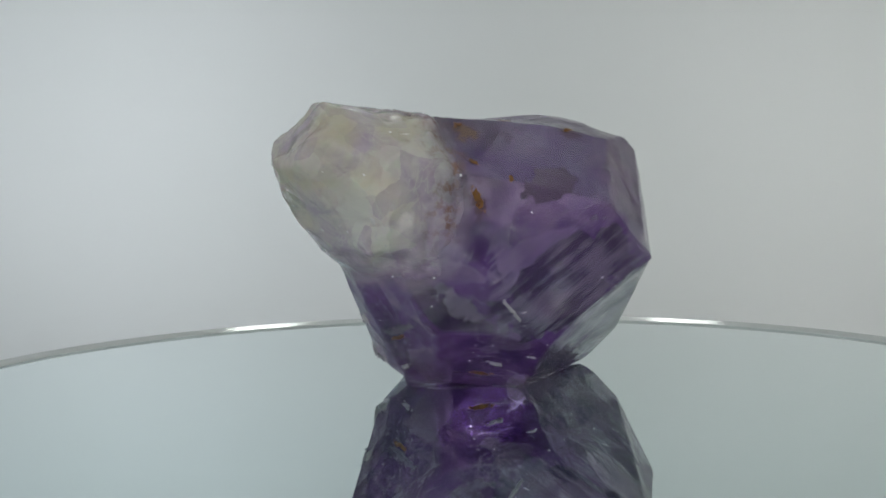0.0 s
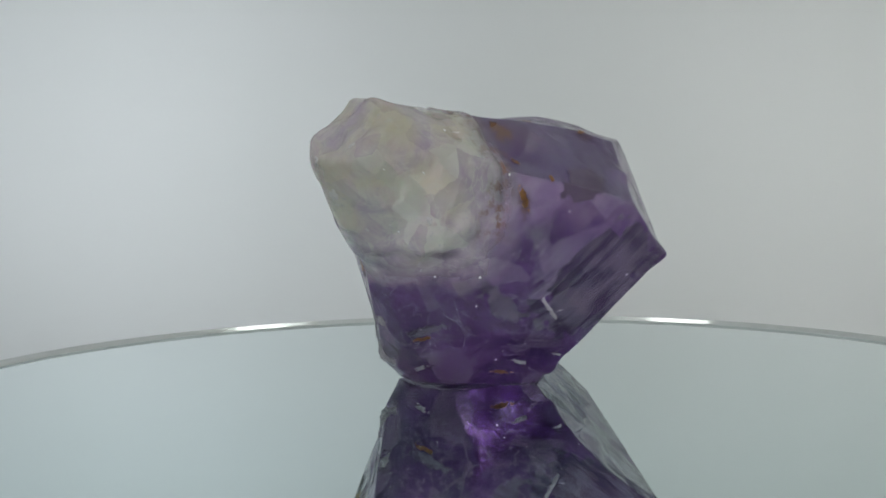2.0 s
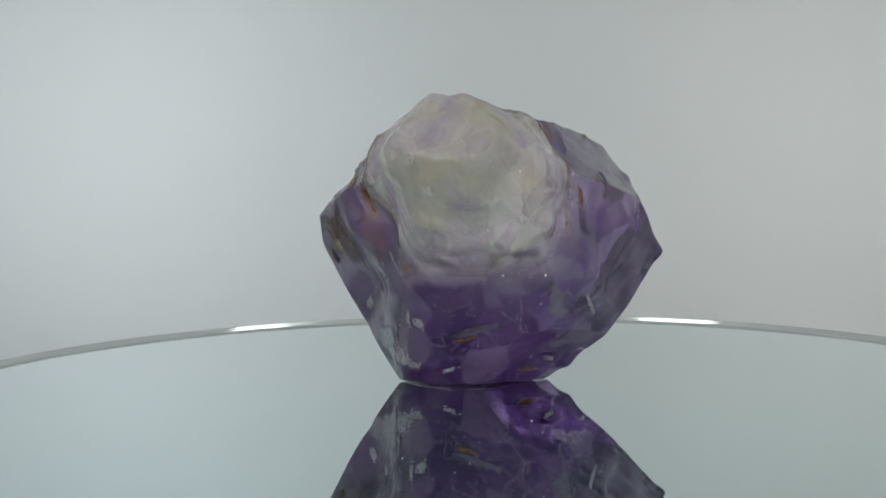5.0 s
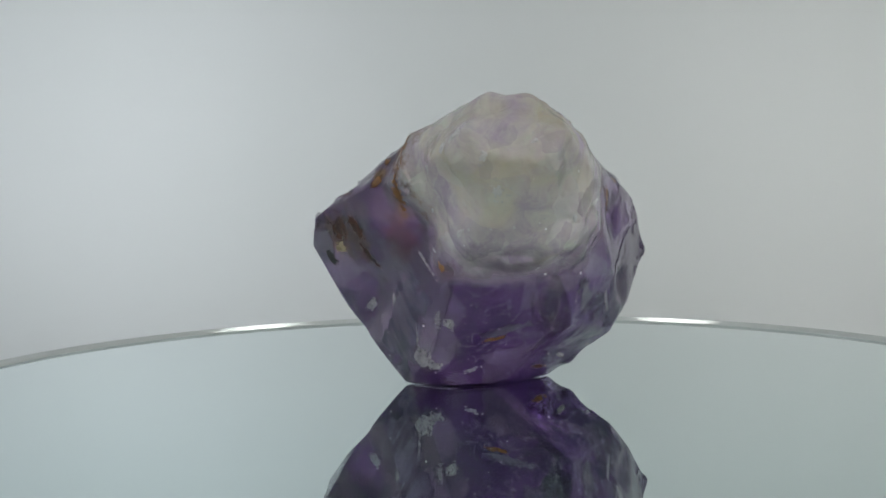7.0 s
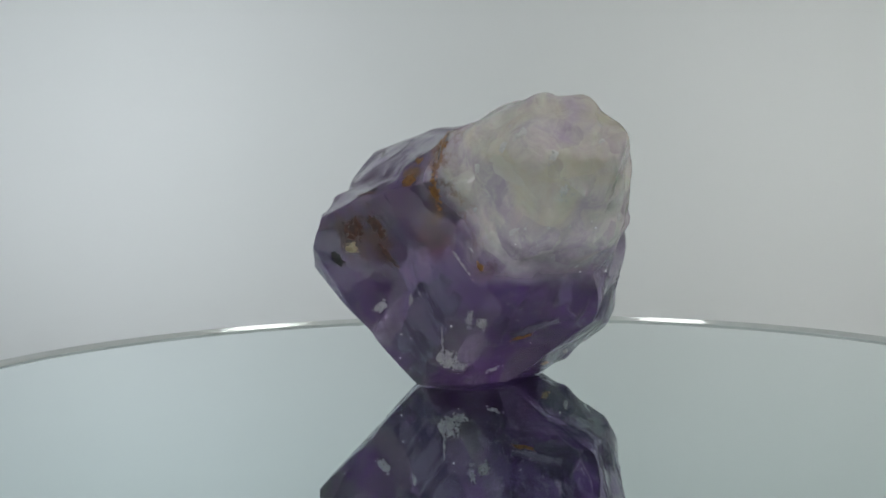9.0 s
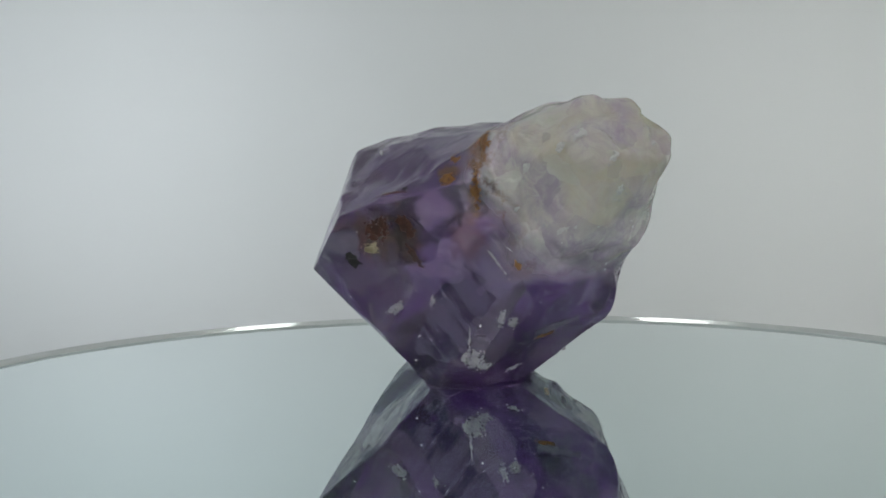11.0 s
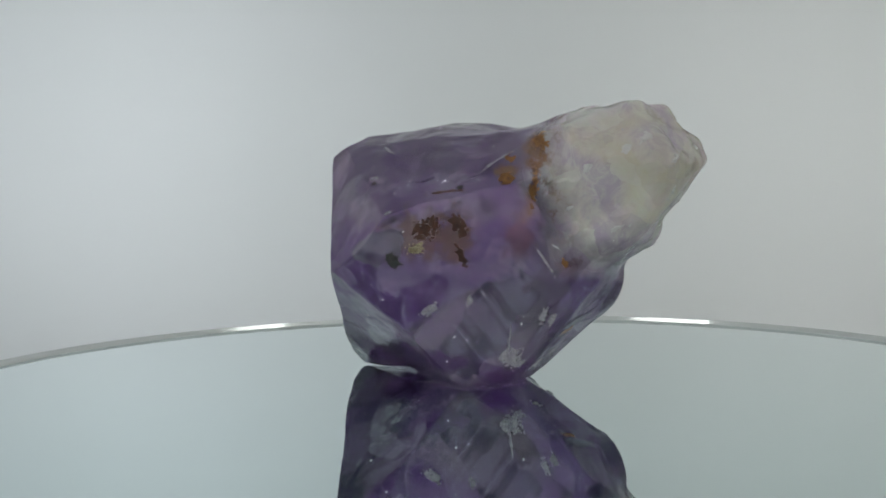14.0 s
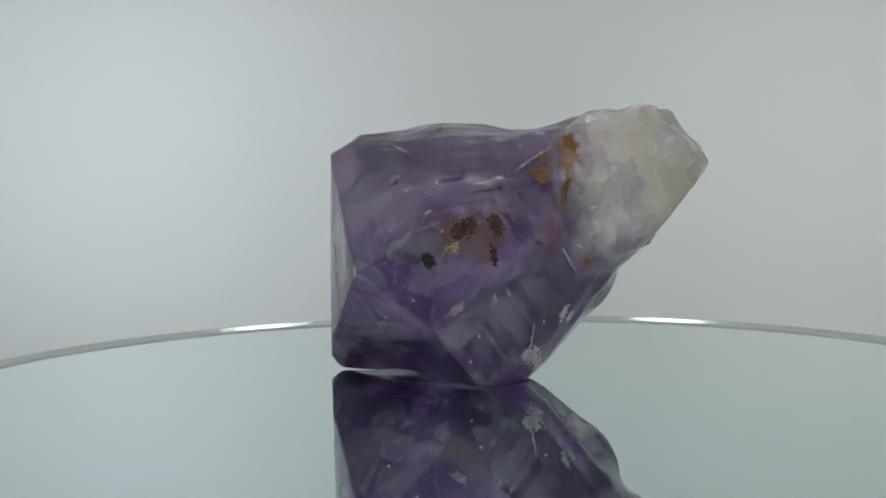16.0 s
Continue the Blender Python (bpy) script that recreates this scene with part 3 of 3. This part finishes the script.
    patch(stone, "chip", CHIP, (-16.2, -3.2, 5.6), 6.5, 4.6, 10, 0.22, grain=0.00022, bumpy=0.0009, label=chip, salt=21)
    patch(stone, "chip", CHIP, (-14.1, 9.6, 14.1), 4.2, 2.6, 20, 0.22, grain=0.00022, bumpy=0.0007, label=chip, salt=22)
    patch(stone, "chip", CHIP, (-15.4, 3.4, 15.3), 1.8, 2.6, 0, 0.22, grain=0.00022, bumpy=0.0007, label=chip, salt=23)
    patch(stone, "chip", CHIP, (9.9, -18.1, 6.6), 2.4, 1.0, 10, 0.22, grain=0.00022, bumpy=0.0007, label=chip, salt=24)
    patch(stone, "chip", CHIP, (4.0, -16.5, 5.2), 4.6, 1.6, -15, 0.22, grain=0.00022, bumpy=0.0007, label=chip, salt=25)
    patch(stone, "chip", CHIP, (-15.5, -4.8, 4.0), 4.0, 3.0, 0, 0.22, grain=0.00022, bumpy=0.0005, label=chip, salt=26)
    patch(stone, "chip", CHIP, (-16.5, -9.5, 12.4), 2.6, 3.4, 20, 0.22, grain=0.00022, bumpy=0.0007, label=chip, salt=27)
    patch(stone, "chip", CHIP, (-8.6, 17.7, 35.4), 2.2, 1.0, 35, 0.22, grain=0.00022, bumpy=0.0007, label=chip, salt=28)
    patch(stone, "chip", CHIP, (6.8, -24.4, 14.2), 6.2, 0.8, -48, 0.42, grain=0.0004, bumpy=0.0004, label="thin bright crack", salt=90)
    patch(stone, "chip", CHIP, (-18.3, -8.0, 12.6), 2.2, 4.6, -15, 0.20, grain=0.0003, bumpy=0.0007, label=chip, salt=91)
    patch(stone, "chip", CHIP, (-16.8, -2.6, 8.0), 0.5, 8.0, -6, 0.36, grain=0.0004, bumpy=0.0004, label="thin bright crack", salt=92)
    patch(stone, "chip", CHIP, (-19.8, 17.4, 29.9), 2.0, 1.2, 30, 0.24, grain=0.0003, bumpy=0.0006, label=chip, salt=93)
    patch(stone, "chip", CHIP, (-3.8, 14.6, 40.6), 6.0, 0.9, -12, 0.32, grain=0.0004, bumpy=0.0005, label="thin bright crack", salt=94)
    patch(stone, "chip", CHIP, (-23.2, 0.8, 38.4), 9.0, 0.7, 30, 0.30, grain=0.0004, bumpy=0.0005, label="thin bright crack", salt=95)
    patch(stone, "chip", CHIP, (-20.8, -7.6, 22.0), 0.7, 8.0, 35, 0.28, grain=0.0004, bumpy=0.0004, label="thin bright crack", salt=96)
    patch(stone, "chip", CHIP, (-11.0, -9.0, 3.4), 4.6, 1.6, 0, 0.20, grain=0.0003, bumpy=0.0007, label=chip, salt=97)
    # faces and fractures: flashes of sheen laid on as pale colour, and a frosted face
    patch(stone, "striated_face", TIP_SHEEN, (14.0, -23.0, 18.0), 25.0, 12.0, 36, 0.80, grain=0.0022, label="striated crystal face with a grey-purple painted sheen", salt=51, step=0.0002)
    patch(stone, "striated_face", END_SHEEN, (-17.0, 0.4, 12.7), 20.0, 8.8, 49, 0.80, grain=0.0024, label="striated crystal face with a grey-purple painted sheen", salt=52, step=0.0002)
    patch(stone, "fracture", FLAKE_SHEEN, (-1.2, -25.5, 15.2), 12.5, 4.2, -42, 0.55, grain=0.0012, label="curved fracture with a pale painted sheen", salt=53)
    patch(stone, "fracture", FLAKE_SHEEN, (-11.4, -16.4, 10.7), 12.0, 2.2, 19, 0.30, grain=0.0009, label="curved fracture with a pale painted sheen", salt=54)
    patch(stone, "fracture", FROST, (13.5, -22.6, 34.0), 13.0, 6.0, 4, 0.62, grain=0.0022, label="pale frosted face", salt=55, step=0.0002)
    patch(stone, "fracture", CLEAVED_GLINT, (-18.0, 18.5, 24.2), 9.0, 5.2, 26, 0.75, grain=0.0024, label="flat cleaved facet painted pale for its glint", salt=56)
    # glassy chips on the milky root, coloured near white to pass for glints
    gleam = "glassy chip, its glint painted white"
    for k, (at, w, h, lean) in enumerate((((-29.7, -21.3, 40.8), 3.6, 2.8, 35), ((-28.1, -27.0, 32.9), 1.7, 3.2, 20), ((-26.3, -13.2, 36.3), 1.5, 2.8, 25), ((-25.1, -24.0, 27.2), 1.6, 1.2, 0),
                                          ((-22.5, -26.4, 27.5), 1.2, 1.0, 40), ((-14.1, -31.7, 28.6), 2.0, 2.8, 20), ((-27.2, -27.2, 32.5), 2.4, 3.6, -15), ((-25.2, -19.0, 26.9), 4.6, 1.8, 15),
                                          ((-23.0, -11.2, 30.1), 1.6, 1.0, 0), ((-29.0, -18.3, 39.0), 3.2, 2.6, 50), ((-29.8, -26.5, 37.6), 2.4, 2.0, 10), ((-22.0, -28.5, 37.5), 2.2, 1.2, 60))):
        patch(stone, "chip", GLEAM, at, w * 0.7, h * 0.7, lean, 0.36, grain=0.0006, bumpy=0.0003, label=gleam, salt=70 + k)
    flecks(stone)
    return stone


def flecks(stone):
    """Tiny chips and hair-thin scratches over the skin, too small to count, painted white as sparkle."""
    rnd = np.random.default_rng(5)
    way_out = rnd.normal(size=(170, 3))
    way_out /= np.linalg.norm(way_out, axis=1)[:, None]
    p = skin(way_out)
    busy = soft_noise(p, 0.006, 61) + 0.25 * (p[:, 2] < 0.02)
    bm = bmesh.new()
    for k in np.nonzero((busy > 0.52) & (p[:, 2] > 0.0015))[0]:
        n = Vector(way_out[k])
        u = n.orthogonal().normalized()
        u.rotate(Matrix.Rotation(rnd.uniform(0, 6.28), 3, n))
        v = n.cross(u)
        thin = rnd.random() < 0.10
        a = rnd.uniform(0.0005, 0.0013) if thin else rnd.uniform(0.00008, 0.00026)
        b = 0.00005 if thin else a * rnd.uniform(0.4, 0.9)
        pts = []
        for s, t in ((-1, -0.3), (0.2, -1), (1, 0.2), (-0.1, 1)):
            d = Vector(p[k]) + u * a * s + v * b * t - Vector(CORE)
            pts.append(d.normalized())
        q = skin(np.array([x[:] for x in pts]))
        lift = [Vector(x) + n * (0.00005 + 0.00006 * rnd.random()) for x in q]
        bm.faces.new([bm.verts.new(x) for x in lift])
    ob = part("sparkle_flecks", bm, FLECK, stone, "tiny white chips and scratches that stand in for sparkle")
    tagged(ob, kind="stuff")


stone = crystal()


def motions():
    rows = [(float(t), pose(0, 0, 0, 0, 0, SPIN * t)) for t in range(0, 17)]
    walk(stone, rows)
    walk(table, rows)


motions()
